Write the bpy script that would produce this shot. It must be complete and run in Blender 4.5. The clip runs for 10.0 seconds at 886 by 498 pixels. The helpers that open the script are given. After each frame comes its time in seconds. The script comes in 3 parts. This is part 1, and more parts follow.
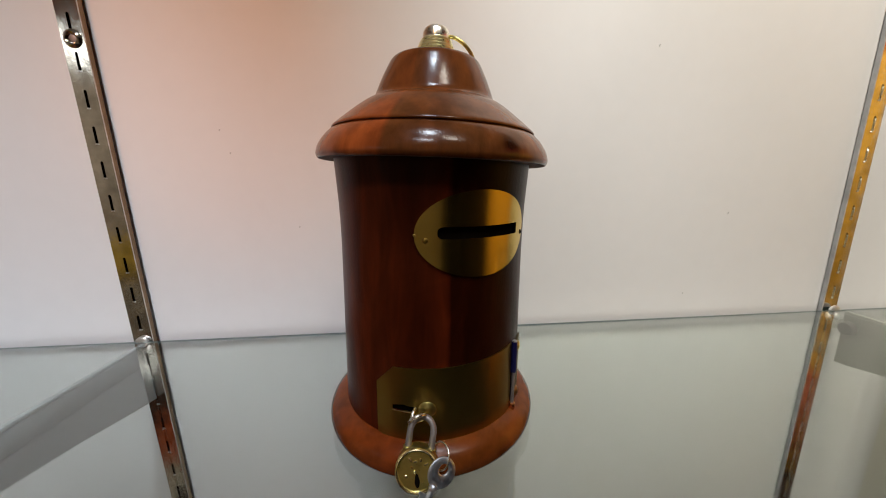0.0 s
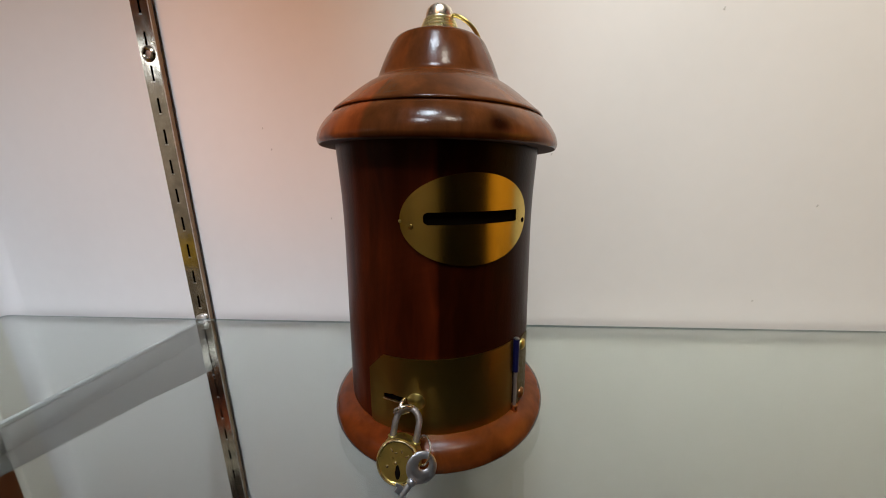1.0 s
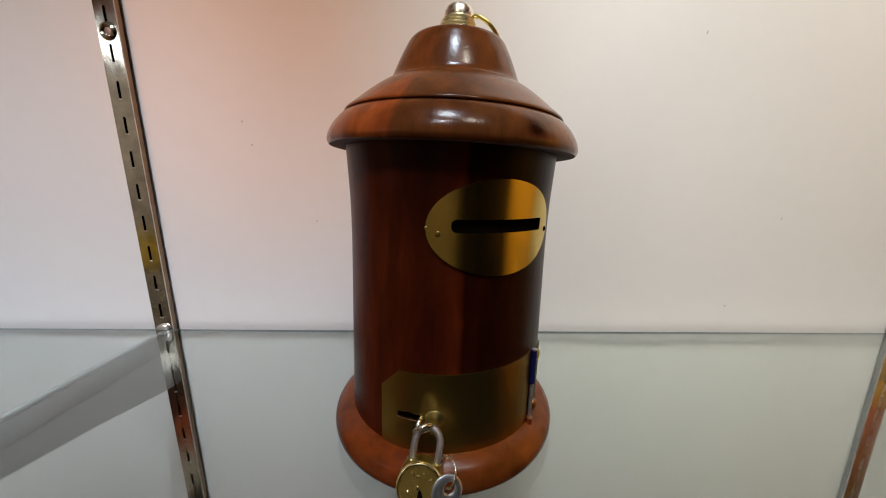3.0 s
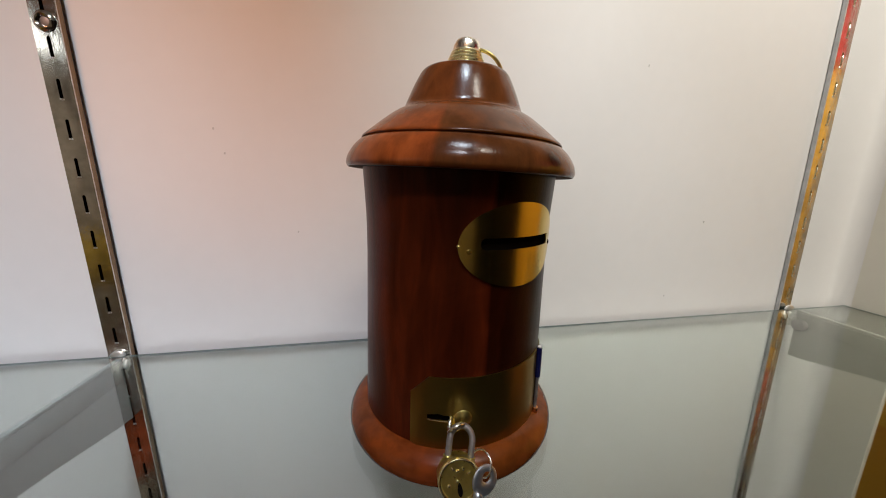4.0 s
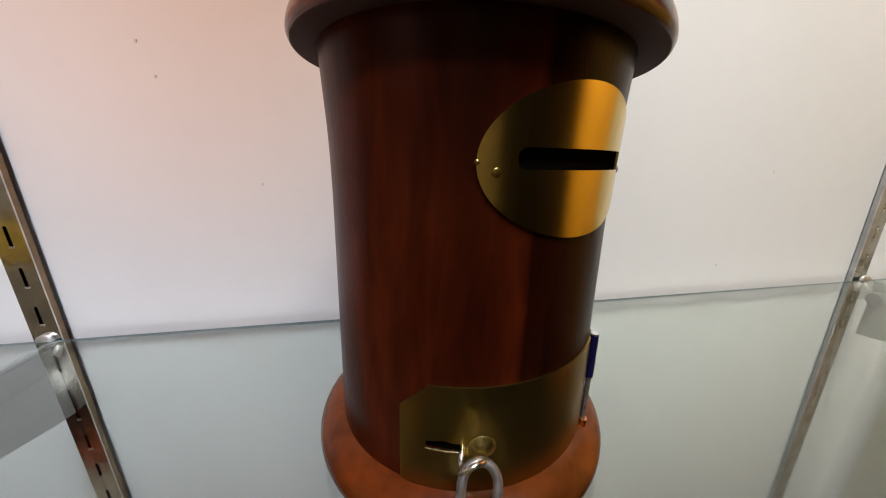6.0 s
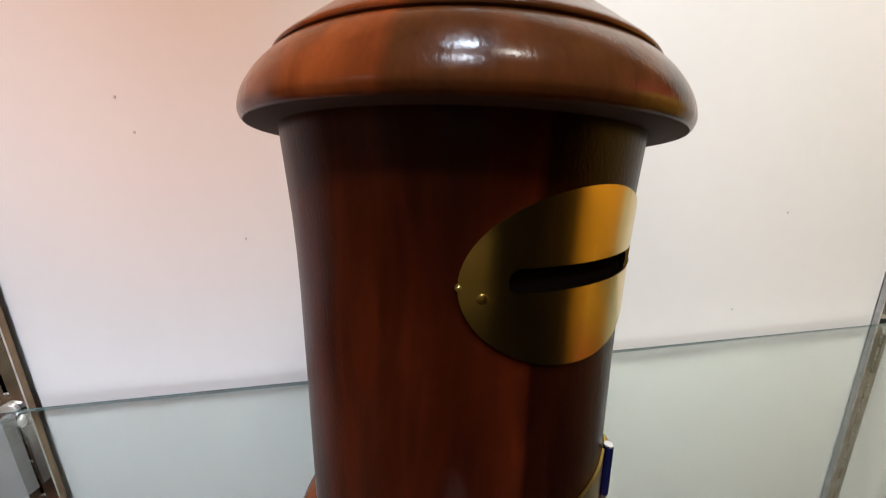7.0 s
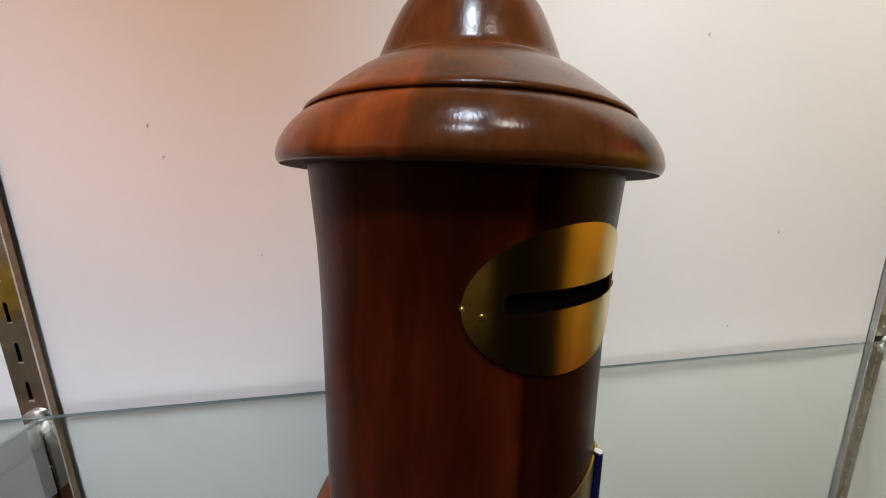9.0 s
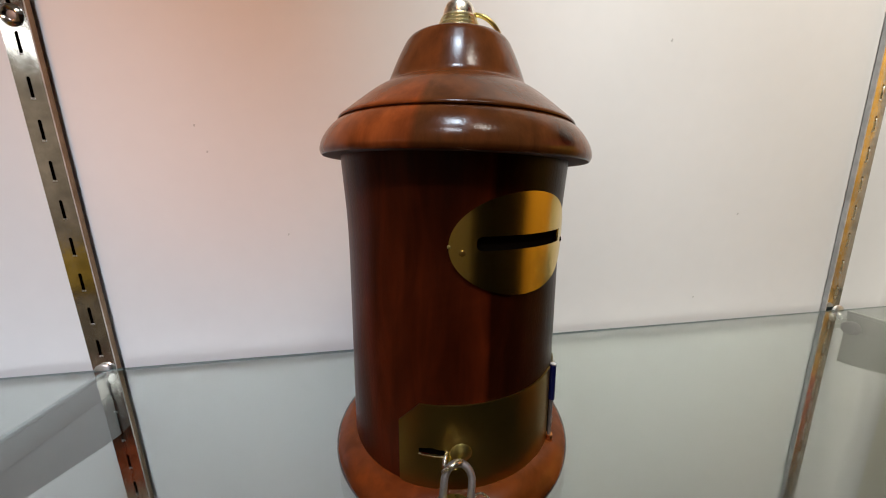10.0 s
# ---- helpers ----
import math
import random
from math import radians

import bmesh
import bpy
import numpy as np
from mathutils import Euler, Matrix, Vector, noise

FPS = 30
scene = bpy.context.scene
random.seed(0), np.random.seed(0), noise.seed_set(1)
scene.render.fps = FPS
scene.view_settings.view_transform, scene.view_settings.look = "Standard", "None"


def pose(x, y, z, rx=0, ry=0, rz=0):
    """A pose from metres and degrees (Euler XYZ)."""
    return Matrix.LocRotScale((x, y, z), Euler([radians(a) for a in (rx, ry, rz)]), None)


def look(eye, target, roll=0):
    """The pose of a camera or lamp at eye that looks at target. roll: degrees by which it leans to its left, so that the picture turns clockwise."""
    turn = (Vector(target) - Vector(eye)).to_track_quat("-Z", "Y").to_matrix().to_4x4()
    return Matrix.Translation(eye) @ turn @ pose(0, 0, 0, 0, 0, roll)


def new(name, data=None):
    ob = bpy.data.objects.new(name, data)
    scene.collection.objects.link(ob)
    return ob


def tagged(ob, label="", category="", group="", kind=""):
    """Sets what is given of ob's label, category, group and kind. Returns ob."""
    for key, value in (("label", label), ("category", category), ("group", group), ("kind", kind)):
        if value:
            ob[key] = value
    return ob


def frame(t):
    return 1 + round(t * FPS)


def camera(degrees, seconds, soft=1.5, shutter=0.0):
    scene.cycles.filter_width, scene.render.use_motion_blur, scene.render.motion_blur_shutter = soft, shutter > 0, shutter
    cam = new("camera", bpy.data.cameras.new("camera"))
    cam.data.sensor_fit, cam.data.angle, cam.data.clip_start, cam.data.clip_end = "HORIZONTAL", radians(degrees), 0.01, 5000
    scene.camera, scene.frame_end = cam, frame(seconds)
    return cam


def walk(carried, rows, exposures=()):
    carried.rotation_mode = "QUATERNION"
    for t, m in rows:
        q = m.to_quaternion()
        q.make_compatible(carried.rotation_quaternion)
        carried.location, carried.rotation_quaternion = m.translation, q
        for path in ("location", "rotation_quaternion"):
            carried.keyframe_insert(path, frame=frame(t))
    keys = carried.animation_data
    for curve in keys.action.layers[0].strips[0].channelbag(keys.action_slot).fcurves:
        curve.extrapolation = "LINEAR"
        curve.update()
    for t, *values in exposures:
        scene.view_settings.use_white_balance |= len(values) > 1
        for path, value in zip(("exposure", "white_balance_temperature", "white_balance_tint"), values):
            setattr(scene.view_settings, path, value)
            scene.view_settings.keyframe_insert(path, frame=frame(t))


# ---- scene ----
cam = camera(107.45, 10.0, soft=1.0, shutter=0.25)
PATH = [
    (0, (0.0440, -0.0131, 1.2985), (0.1442, 1.9402, 0.8807), -1.31),
    (0.5, (0.0649, -0.0109, 1.2929), (0.0093, 1.9425, 0.8675), -1.37),
    (1, (0.0852, -0.0046, 1.2886), (-0.1621, 1.9360, 0.8725), -2.08),
    (1.5, (0.1003, 0.0057, 1.2859), (-0.2618, 1.9307, 0.8817), -1.61),
    (2, (0.1005, 0.0105, 1.2828), (-0.2556, 1.9349, 0.8705), -1.10),
    (2.5, (0.0807, 0.0085, 1.2864), (-0.1611, 1.9515, 0.8786), -0.77),
    (2.7, (0.0683, 0.0059, 1.2873), (-0.0883, 1.9595, 0.8887), -0.50),
    (3.8, (0.0045, -0.0041, 1.3036), (0.2473, 1.9371, 0.8882), 0.04),
    (4, (-0.0018, -0.0094, 1.3051), (0.2960, 1.9250, 0.8938), 0.04),
    (4.5, (0.0014, -0.0135, 1.2993), (0.3072, 1.9195, 0.8869), 0.15),
    (5, (0.0043, 0.0051, 1.2830), (0.2991, 1.9220, 0.7946), 0.21),
    (5.2, (0.0055, 0.0187, 1.2781), (0.2930, 1.9312, 0.7682), 0.05),
    (6.3, (0.0119, 0.0883, 1.2675), (0.2738, 1.9913, 0.7106), -0.83),
    (6.5, (0.0142, 0.0964, 1.2733), (0.2744, 2.0049, 0.7348), -1.08),
    (7, (0.0222, 0.0984, 1.2959), (0.2748, 2.0315, 0.8495), -1.37),
    (7.5, (0.0189, 0.0930, 1.3150), (0.2600, 2.0454, 0.9547), -1.67),
    (8, (0.0182, 0.0841, 1.3300), (0.2610, 2.0488, 1.0451), -1.55),
    (8.5, (0.0197, 0.0837, 1.3255), (0.2592, 2.0443, 1.0109), -1.50),
    (9, (0.0192, 0.0828, 1.3046), (0.2571, 2.0332, 0.9311), -1.07),
    (9.5, (0.0177, 0.0577, 1.2986), (0.2542, 2.0023, 0.8955), -1.31),
    (10, (0.0162, 0.0238, 1.2979), (0.2356, 1.9698, 0.8914), -1.54),
]
walk(cam, [(t, look(eye, target, roll)) for t, eye, target, roll in PATH],
     exposures=[(0.0, -0.05, 6500, 10), (1.0, -0.08, 6480, 10), (2.5, -0.03, 6450, 10), (4.0, -0.05, 6420, 10), (5.0, 0.03, 6350, 10), (6.5, 0.27, 6240, 10), (7.0, 0.35, 6220, 10), (7.5, 0.28, 6220, 10), (8.0, 0.05, 6260, 10), (8.5, -0.05, 6260, 10), (9.0, 0.05, 6260, 10), (9.5, 0.03, 6250, 10), (10.0, 0.04, 6300, 10)])

# ---- world and lights ----
world = bpy.data.worlds.new("world")
scene.world = world
world.use_nodes = True
world.node_tree.nodes["Background"].inputs[0].default_value = (0.8, 0.85, 1.0, 1)
world.node_tree.nodes["Background"].inputs[1].default_value = 0.05

SHELF = 1.10          # top of the glass shelf
BOX_X, BOX_Y = 0.0444, 0.2520
LEAN = 0.0305         # the turned box leans a little to its side
FACE = 0.400          # front of the slotted uprights
WALL = 0.412          # back wall


def spot_lamp(name, eye, target, angle, radius, watts, colour, blend=1.0):
    data = bpy.data.lights.new(name, "SPOT")
    data.spot_size, data.spot_blend, data.shadow_soft_size = radians(angle), blend, radius
    data.energy, data.color = watts, colour
    ob = new(name, data)
    ob.matrix_world = look(eye, target)
    return ob


spot_lamp("ceiling_lamp_light", (0.05, -0.16, 2.42), (0.22, 0.36, 1.00), 40, 0.07, 23.0, (0.86, 1.0, 1.14))
# Spots with no known fitting, added to level the light on the back wall.
spot_lamp("unseen_spot_light", (0.50, -0.45, 2.58), (0.50, 0.41, 1.46), 45, 0.15, 110.0, (1.0, 0.95, 0.83), 0.85)
spot_lamp("unseen_spot_light", (-0.12, -0.80, 2.58), (-0.66, 0.41, 0.50), 48, 0.12, 132.0, (0.90, 0.96, 1.05))
spot_lamp("unseen_spot_light", (0.13, -0.95, 2.50), (0.115, 0.41, 1.585), 15.5, 0.05, 10.0, (0.98, 0.98, 0.94), 0.45)
# Warm spots added for the tan wall patch; their source is unseen.
spot_lamp("unseen_warm_light", (-0.36, -1.15, 2.52), (-0.27, 0.41, 1.63), 31, 0.10, 34.0, (1.0, 0.50, 0.22), 0.7)
spot_lamp("unseen_warm_light", (-0.62, -1.05, 2.30), (-0.20, 0.41, 1.415), 15, 0.06, 32.0, (1.0, 0.42, 0.20), 1.0)
# Unseen spots added for the orange wall, the west side and the south wall.
spot_lamp("unseen_spot_light", (0.95, -0.60, 2.58), (1.60, 0.30, 0.95), 60, 0.10, 210.0, (1.0, 0.93, 0.80))
spot_lamp("unseen_spot_light", (-0.95, -1.05, 2.58), (-1.50, -0.85, 0.80), 95, 0.10, 105.0, (1.0, 0.96, 0.88))
spot_lamp("unseen_spot_light", (-0.60, -1.70, 2.58), (-0.70, -2.65, 1.20), 90, 0.10, 35.0, (1.0, 0.94, 0.80))


# ---- materials ----
def material(name):
    m = bpy.data.materials.new(name)
    m.use_nodes = True
    nt = m.node_tree
    return m, nt, nt.nodes["Principled BSDF"]


def node(nt, kind, **vals):
    n = nt.nodes.new(kind)
    for k, v in vals.items():
        n.inputs[k.replace("_", " ")].default_value = v
    return n


def ramp(nt, stops, source):
    r = nt.nodes.new("ShaderNodeValToRGB")
    els = r.color_ramp.elements
    while len(els) < len(stops):
        els.new(0.5)
    for el, (pos, col) in zip(els, stops):
        el.position, el.color = pos, (*col, 1)
    nt.links.new(source, r.inputs[0])
    return r


def mixed(nt, mode, fac, a, b):
    m = nt.nodes.new("ShaderNodeMixRGB")
    m.blend_type = mode
    for sock, v in zip(m.inputs, (fac, a, b)):
        if isinstance(v, (float, int)):
            sock.default_value = v
        elif isinstance(v, tuple):
            sock.default_value = (*v, 1)
        else:
            nt.links.new(v, sock)
    return m.outputs[0]


def coords(nt, scale=(1, 1, 1), which="Object"):
    tc = nt.nodes.new("ShaderNodeTexCoord")
    mp = nt.nodes.new("ShaderNodeMapping")
    mp.inputs["Scale"].default_value = scale
    nt.links.new(tc.outputs[which], mp.inputs[0])
    return mp.outputs[0]


def noise_at(nt, vec, scale, detail=4, rough=0.55, distort=0.0):
    n = node(nt, "ShaderNodeTexNoise", Scale=scale, Detail=detail, Roughness=rough, Distortion=distort)
    nt.links.new(vec, n.inputs["Vector"])
    return n.outputs["Fac"]


def bump(nt, bsdf, height, strength, dist=0.001):
    b = node(nt, "ShaderNodeBump", Strength=strength, Distance=dist)
    nt.links.new(height, b.inputs["Height"])
    nt.links.new(b.outputs[0], bsdf.inputs["Normal"])


def plain(name, col, rough=0.6, metal=0.0, spread=0.12, scale=30.0, bumpy=0.1):
    """A surface with mottling at two scales and fine relief."""
    m, nt, bs = material(name)
    vec = coords(nt)
    big, fine = noise_at(nt, vec, scale * 0.15, 3), noise_at(nt, vec, scale * 4, 5)
    lo = tuple(c * (1 - spread) for c in col)
    hi = tuple(min(1, c * (1 + spread)) for c in col)
    c1 = ramp(nt, [(0.3, lo), (0.7, hi)], big).outputs[0]
    c2 = ramp(nt, [(0.3, (1 - spread,) * 3), (0.7, (1, 1, 1))], fine).outputs[0]
    nt.links.new(mixed(nt, "MULTIPLY", 0.6, c1, c2), bs.inputs["Base Color"])
    bs.inputs["Roughness"].default_value, bs.inputs["Metallic"].default_value = rough, metal
    if bumpy:
        bump(nt, bs, fine, bumpy, 0.0005)
    return m


def wood(name, stops, seams_and_shade, rough=0.25, coat=0.12, gloss=0.38, grain=0.5, mottle=0.3, knots=(), plain_above=None, relief=0.32, wander=0.02, ior=1.45, stretch=0.7, swirl=1.2):
    """Polished turned wood glued up from upright blocks. Pairs: (angle in degrees from the front, tone after it), the
    block's own or painted light.
    """
    m, nt, bs = material(name)
    tc = nt.nodes.new("ShaderNodeTexCoord")
    sep = nt.nodes.new("ShaderNodeSeparateXYZ")
    nt.links.new(tc.outputs["Object"], sep.inputs[0])
    neg = node(nt, "ShaderNodeMath")
    neg.operation = "MULTIPLY"
    neg.inputs[1].default_value = -1
    nt.links.new(sep.outputs["Y"], neg.inputs[0])
    at = nt.nodes.new("ShaderNodeMath")
    at.operation = "ARCTAN2"
    nt.links.new(sep.outputs["X"], at.inputs[0])
    nt.links.new(neg.outputs[0], at.inputs[1])
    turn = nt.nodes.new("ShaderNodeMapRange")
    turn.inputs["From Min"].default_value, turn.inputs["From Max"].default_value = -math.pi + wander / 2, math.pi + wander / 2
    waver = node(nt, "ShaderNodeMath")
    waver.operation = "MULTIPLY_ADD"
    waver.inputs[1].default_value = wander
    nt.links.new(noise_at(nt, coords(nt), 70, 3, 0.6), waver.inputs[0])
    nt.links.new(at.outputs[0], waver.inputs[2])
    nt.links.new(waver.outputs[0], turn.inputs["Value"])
    blocks = ramp(nt, [((a + 180) / 360, v if isinstance(v, tuple) else (v, v, v)) for a, v in seams_and_shade], turn.outputs[0])
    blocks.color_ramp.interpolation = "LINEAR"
    grain_v = coords(nt, (1.0, 1.0, 0.09))
    streak = noise_at(nt, grain_v, 260, 6, 0.6, 0.4)
    cloud = noise_at(nt, coords(nt, (1, 1, 0.45)), 22, 4, 0.6, 0.8)
    pores = noise_at(nt, coords(nt, (1, 1, 0.06)), 900, 3, 0.6)
    col = ramp(nt, stops, cloud).outputs[0]
    col = mixed(nt, "MULTIPLY", grain, col, ramp(nt, [(0.25, (0.45, 0.42, 0.4)), (0.7, (1.12, 1.08, 1.05))], streak).outputs[0])
    patch = noise_at(nt, coords(nt, (1, 1, stretch)), 75, 3, 0.5, swirl)
    col = mixed(nt, "MULTIPLY", mottle, col, ramp(nt, [(0.35, (0.55, 0.54, 0.52)), (0.5, (0.95, 0.95, 0.95)), (0.66, (1.45, 1.35, 1.2))], patch).outputs[0])
    for deg, rad, z, size in knots:
        far = nt.nodes.new("ShaderNodeVectorMath")
        far.operation = "DISTANCE"
        nt.links.new(tc.outputs["Object"], far.inputs[0])
        far.inputs[1].default_value = (rad * math.sin(radians(deg)), -rad * math.cos(radians(deg)), z)
        wob = node(nt, "ShaderNodeMath")
        wob.operation = "MULTIPLY_ADD"
        nt.links.new(patch, wob.inputs[0])
        wob.inputs[1].default_value = -0.012
        nt.links.new(far.outputs["Value"], wob.inputs[2])
        spot = node(nt, "ShaderNodeMapRange")
        spot.inputs["From Min"].default_value, spot.inputs["From Max"].default_value = -0.006, size - 0.006
        nt.links.new(wob.outputs[0], spot.inputs["Value"])
        col = mixed(nt, "MULTIPLY", 1.0, col, ramp(nt, [(0.35, (0.22, 0.17, 0.15)), (0.85, (1, 1, 1))], spot.outputs[0]).outputs[0])
    col = mixed(nt, "MULTIPLY", min(0.15, grain * 0.5), col, ramp(nt, [(0.3, (0.5, 0.45, 0.4)), (0.5, (1, 1, 1))], pores).outputs[0])
    if plain_above:
        up = nt.nodes.new("ShaderNodeMapRange")
        for key, v in zip(("From Min", "From Max", "To Min", "To Max"), (*plain_above, 1.0, 0.25)):
            up.inputs[key].default_value = v
        nt.links.new(sep.outputs["Z"], up.inputs["Value"])
        col = mixed(nt, "MULTIPLY", up.outputs[0], col, blocks.outputs[0])
    else:
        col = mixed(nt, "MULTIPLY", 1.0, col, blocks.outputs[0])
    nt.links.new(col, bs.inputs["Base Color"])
    rr = ramp(nt, [(0.3, (rough * (1 - grain),) * 3), (0.75, (rough * (1 + grain),) * 3)], streak)
    nt.links.new(rr.outputs[0], bs.inputs["Roughness"])
    bs.inputs["Specular IOR Level"].default_value, bs.inputs["IOR"].default_value = gloss, ior
    bs.inputs["Coat Weight"].default_value, bs.inputs["Coat Roughness"].default_value = coat, 0.10
    speck = noise_at(nt, coords(nt, (1, 1, 0.6)), 850, 2, 0.5)
    bump(nt, bs, mixed(nt, "MIX", 0.6, mixed(nt, "MIX", 0.5, streak, pores), speck), relief, 0.0004)
    return m


# Real stave tones, plus painted light on the left and shade on the right.
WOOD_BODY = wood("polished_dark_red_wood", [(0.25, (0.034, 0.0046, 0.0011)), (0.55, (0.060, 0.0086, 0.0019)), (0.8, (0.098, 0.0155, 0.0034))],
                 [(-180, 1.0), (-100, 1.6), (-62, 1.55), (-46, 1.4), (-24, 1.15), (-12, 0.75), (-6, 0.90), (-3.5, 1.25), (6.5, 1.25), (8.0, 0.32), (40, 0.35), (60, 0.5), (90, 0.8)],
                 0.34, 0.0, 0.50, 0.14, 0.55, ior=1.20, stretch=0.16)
WOOD_LID = wood("polished_brown_wood", [(0.25, (0.112, 0.0325, 0.0086)), (0.55, (0.158, 0.0475, 0.0130)), (0.8, (0.212, 0.069, 0.0205))],
                [(-180, 1.0), (-70, (1.0, 0.95, 0.9)), (-62, (1.7, 1.3, 1.1)), (-22, (1.95, 1.35, 1.1)), (-20.5, (0.90, 0.90, 0.90)), (4, (0.84, 0.85, 0.86)), (6, (0.90, 0.96, 0.96)), (17, (0.84, 0.90, 0.92)),
                 (19, (0.95, 1.0, 1.0)), (38, (1.15, 1.25, 1.2)), (41, (1.4, 1.55, 1.45)), (70, 1.3), (100, 1.0)], 0.20, 0.0, 0.36, 0.3, 0.50, ((30, 0.0850, 0.2192, 0.0110),), (0.238, 0.252), 0.24, 0.04, ior=1.37, stretch=0.45, swirl=0.3)
# Dull, darker copy of the lid wood, holding the shade of its underside.
WOOD_UNDER = plain("shaded_lid_wood", (0.085, 0.026, 0.008), 0.85, spread=0.2, scale=60)
WOOD_BASE = wood("polished_orange_brown_wood", [(0.25, (0.096, 0.0195, 0.0040)), (0.55, (0.150, 0.033, 0.0070)), (0.8, (0.205, 0.052, 0.0120))],
                 [(-180, 1.0), (-75, (1.0, 1.0, 0.85)), (-50, (1.08, 0.98, 0.85)), (-10, (1.1, 0.94, 0.85)), (-3, (0.95, 1.05, 0.85)), (40, (1.0, 1.12, 0.9)), (75, (0.85, 0.95, 0.9)), (100, 1.0)],
                 0.26, 0.0, 0.40, 0.03, 0.50, relief=0.08, wander=0.2, ior=1.34, stretch=1.0, swirl=0.4)


def metal(name, col, rough, brush=(1, 1, 1), scale=400, spread=0.15, bumpy=0.1, vary=0.4):
    m, nt, bs = material(name)
    vec = coords(nt, brush)
    fine, big = noise_at(nt, vec, scale, 4), noise_at(nt, coords(nt), 60, 4)
    c = mixed(nt, "MULTIPLY", 0.7, col, ramp(nt, [(0.3, (1 - spread,) * 3), (0.7, (1, 1, 1))], big).outputs[0])
    nt.links.new(c, bs.inputs["Base Color"])
    r = ramp(nt, [(0.25, (rough * (1 - 0.75 * vary),) * 3), (0.75, (rough * (1 + vary),) * 3)], fine)
    nt.links.new(r.outputs[0], bs.inputs["Roughness"])
    bs.inputs["Metallic"].default_value = 1.0
    if bumpy:
        bump(nt, bs, fine, bumpy, 0.0002)
    return m


BRASS_SHEET = metal("brushed_brass_sheet", (0.72, 0.53, 0.15), 0.20, (1, 1, 0.05), 700, bumpy=0.006, vary=0.15)
# The dark surroundings it mirrors are put into this brass's colour.
BRASS_DARK = metal("darkened_brass_sheet", (0.37, 0.245, 0.058), 0.31, (1, 1, 0.1), 60, spread=0.12, bumpy=0, vary=0.04)
BRASS = metal("polished_brass", (0.95, 0.80, 0.45), 0.20)
KNOB_BRASS = metal("pale_polished_brass", (1.0, 0.95, 0.62), 0.30)
CAP_BRASS = metal("bright_nickel_brass", (1.0, 0.93, 0.80), 0.28, vary=0.2)
HINGE_BRASS = metal("dull_hinge_brass", (0.17, 0.14, 0.07), 0.55, bumpy=0.03)
BRASS_OLD = metal("worn_yellow_brass", (0.66, 0.53, 0.17), 0.33, spread=0.4)
STEEL = metal("dull_grey_steel", (0.42, 0.37, 0.35), 0.55, spread=0.35)
KEY_STEEL = metal("nickel_key_steel", (0.66, 0.68, 0.73), 0.40, spread=0.15)
RING_STEEL = metal("bright_wire", (0.85, 0.80, 0.72), 0.25)
CHROME_HOT = metal("polished_zinc", (0.95, 0.95, 0.94), 0.36, spread=0.1, bumpy=0.05)
CHROME = metal("bright_zinc_steel", (0.74, 0.70, 0.65), 0.12, (1, 1, 0.6), 85, spread=0.55, bumpy=1.0)
# Gold light inside the right channel, put into its colour.
LIT_GOLD = plain("lit_channel_gold", (0.62, 0.46, 0.20), 0.6)
SIDE_GREY = metal("grey_zinc_side", (0.55, 0.56, 0.58), 0.40, spread=0.4)
FLANGE = metal("dull_zinc_side", (0.30, 0.21, 0.13), 0.42, spread=0.4)
ZINC = metal("bright_dull_zinc", (0.88, 0.88, 0.88), 0.28)
BRACKET = plain("grey_painted_bracket", (0.38, 0.375, 0.37), 0.5)
# Same grey paint as the left bracket, its warm light put into the colour.
BRACKET_WARM = plain("warm_lit_bracket_grey", (0.31, 0.31, 0.26), 0.5)
RAIL_PALE = plain("pale_rail_edge", (0.50, 0.48, 0.42), 0.5)
PAD = plain("dark_rubber", (0.07, 0.06, 0.055), 0.8)
BRACKET_TOP = plain("pale_grey_channel", (0.44, 0.455, 0.46), 0.5)
BLUE = plain("dark_blue_plastic_sleeve", (0.005, 0.006, 0.055), 0.3, scale=200)
OLD_COPPER = metal("dark_coppery_brass", (0.34, 0.17, 0.07), 0.35)
COPPER = metal("copper_toned_metal", (0.75, 0.33, 0.12), 0.3)
# Near-black without gloss: shade inside holes and hollows put into a colour.
DARK = plain("hollow_shade", (0.006, 0.004, 0.003), 0.9)
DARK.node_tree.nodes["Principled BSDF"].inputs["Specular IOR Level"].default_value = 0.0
WALL_PAINT = plain("white_wall_paint", (0.78, 0.76, 0.755), 0.55, spread=0.03, scale=12, bumpy=0.12)
PANEL_PAINT = plain("cream_panel_paint", (0.80, 0.765, 0.68), 0.5, spread=0.04, scale=12)
MARK = plain("grey_scuff", (0.58, 0.56, 0.55), 0.8)
ORANGE = plain("orange_wall_paint", (0.80, 0.43, 0.045), 0.6, scale=8)
SLAB_RED = plain("red_orange_slab", (0.66, 0.145, 0.055), 0.8, scale=20)
OCHRE = plain("ochre_wall_paint", (0.55, 0.38, 0.06), 0.6, scale=8)
DULL_OCHRE = plain("dull_ochre_wall_paint", (0.24, 0.16, 0.04), 0.6, scale=8)
RED = plain("red_wall_paint", (0.55, 0.03, 0.02), 0.6, scale=8)
OLIVE = plain("olive_grey_wall_paint", (0.36, 0.31, 0.245), 0.7, scale=8)
DIM = plain("dark_brown_panelling", (0.035, 0.025, 0.018), 0.6, scale=8)
TERRACOTTA = plain("terracotta_wall_paint", (0.53, 0.17, 0.065), 0.6, scale=8)
GREY = plain("beige_wall_paint", (0.58, 0.50, 0.36), 0.7, scale=8)
FLOOR = plain("dark_floor_tile", (0.028, 0.021, 0.015), 0.8, scale=8)
CEIL = plain("white_ceiling_paint", (0.75, 0.75, 0.73), 0.8, scale=8)


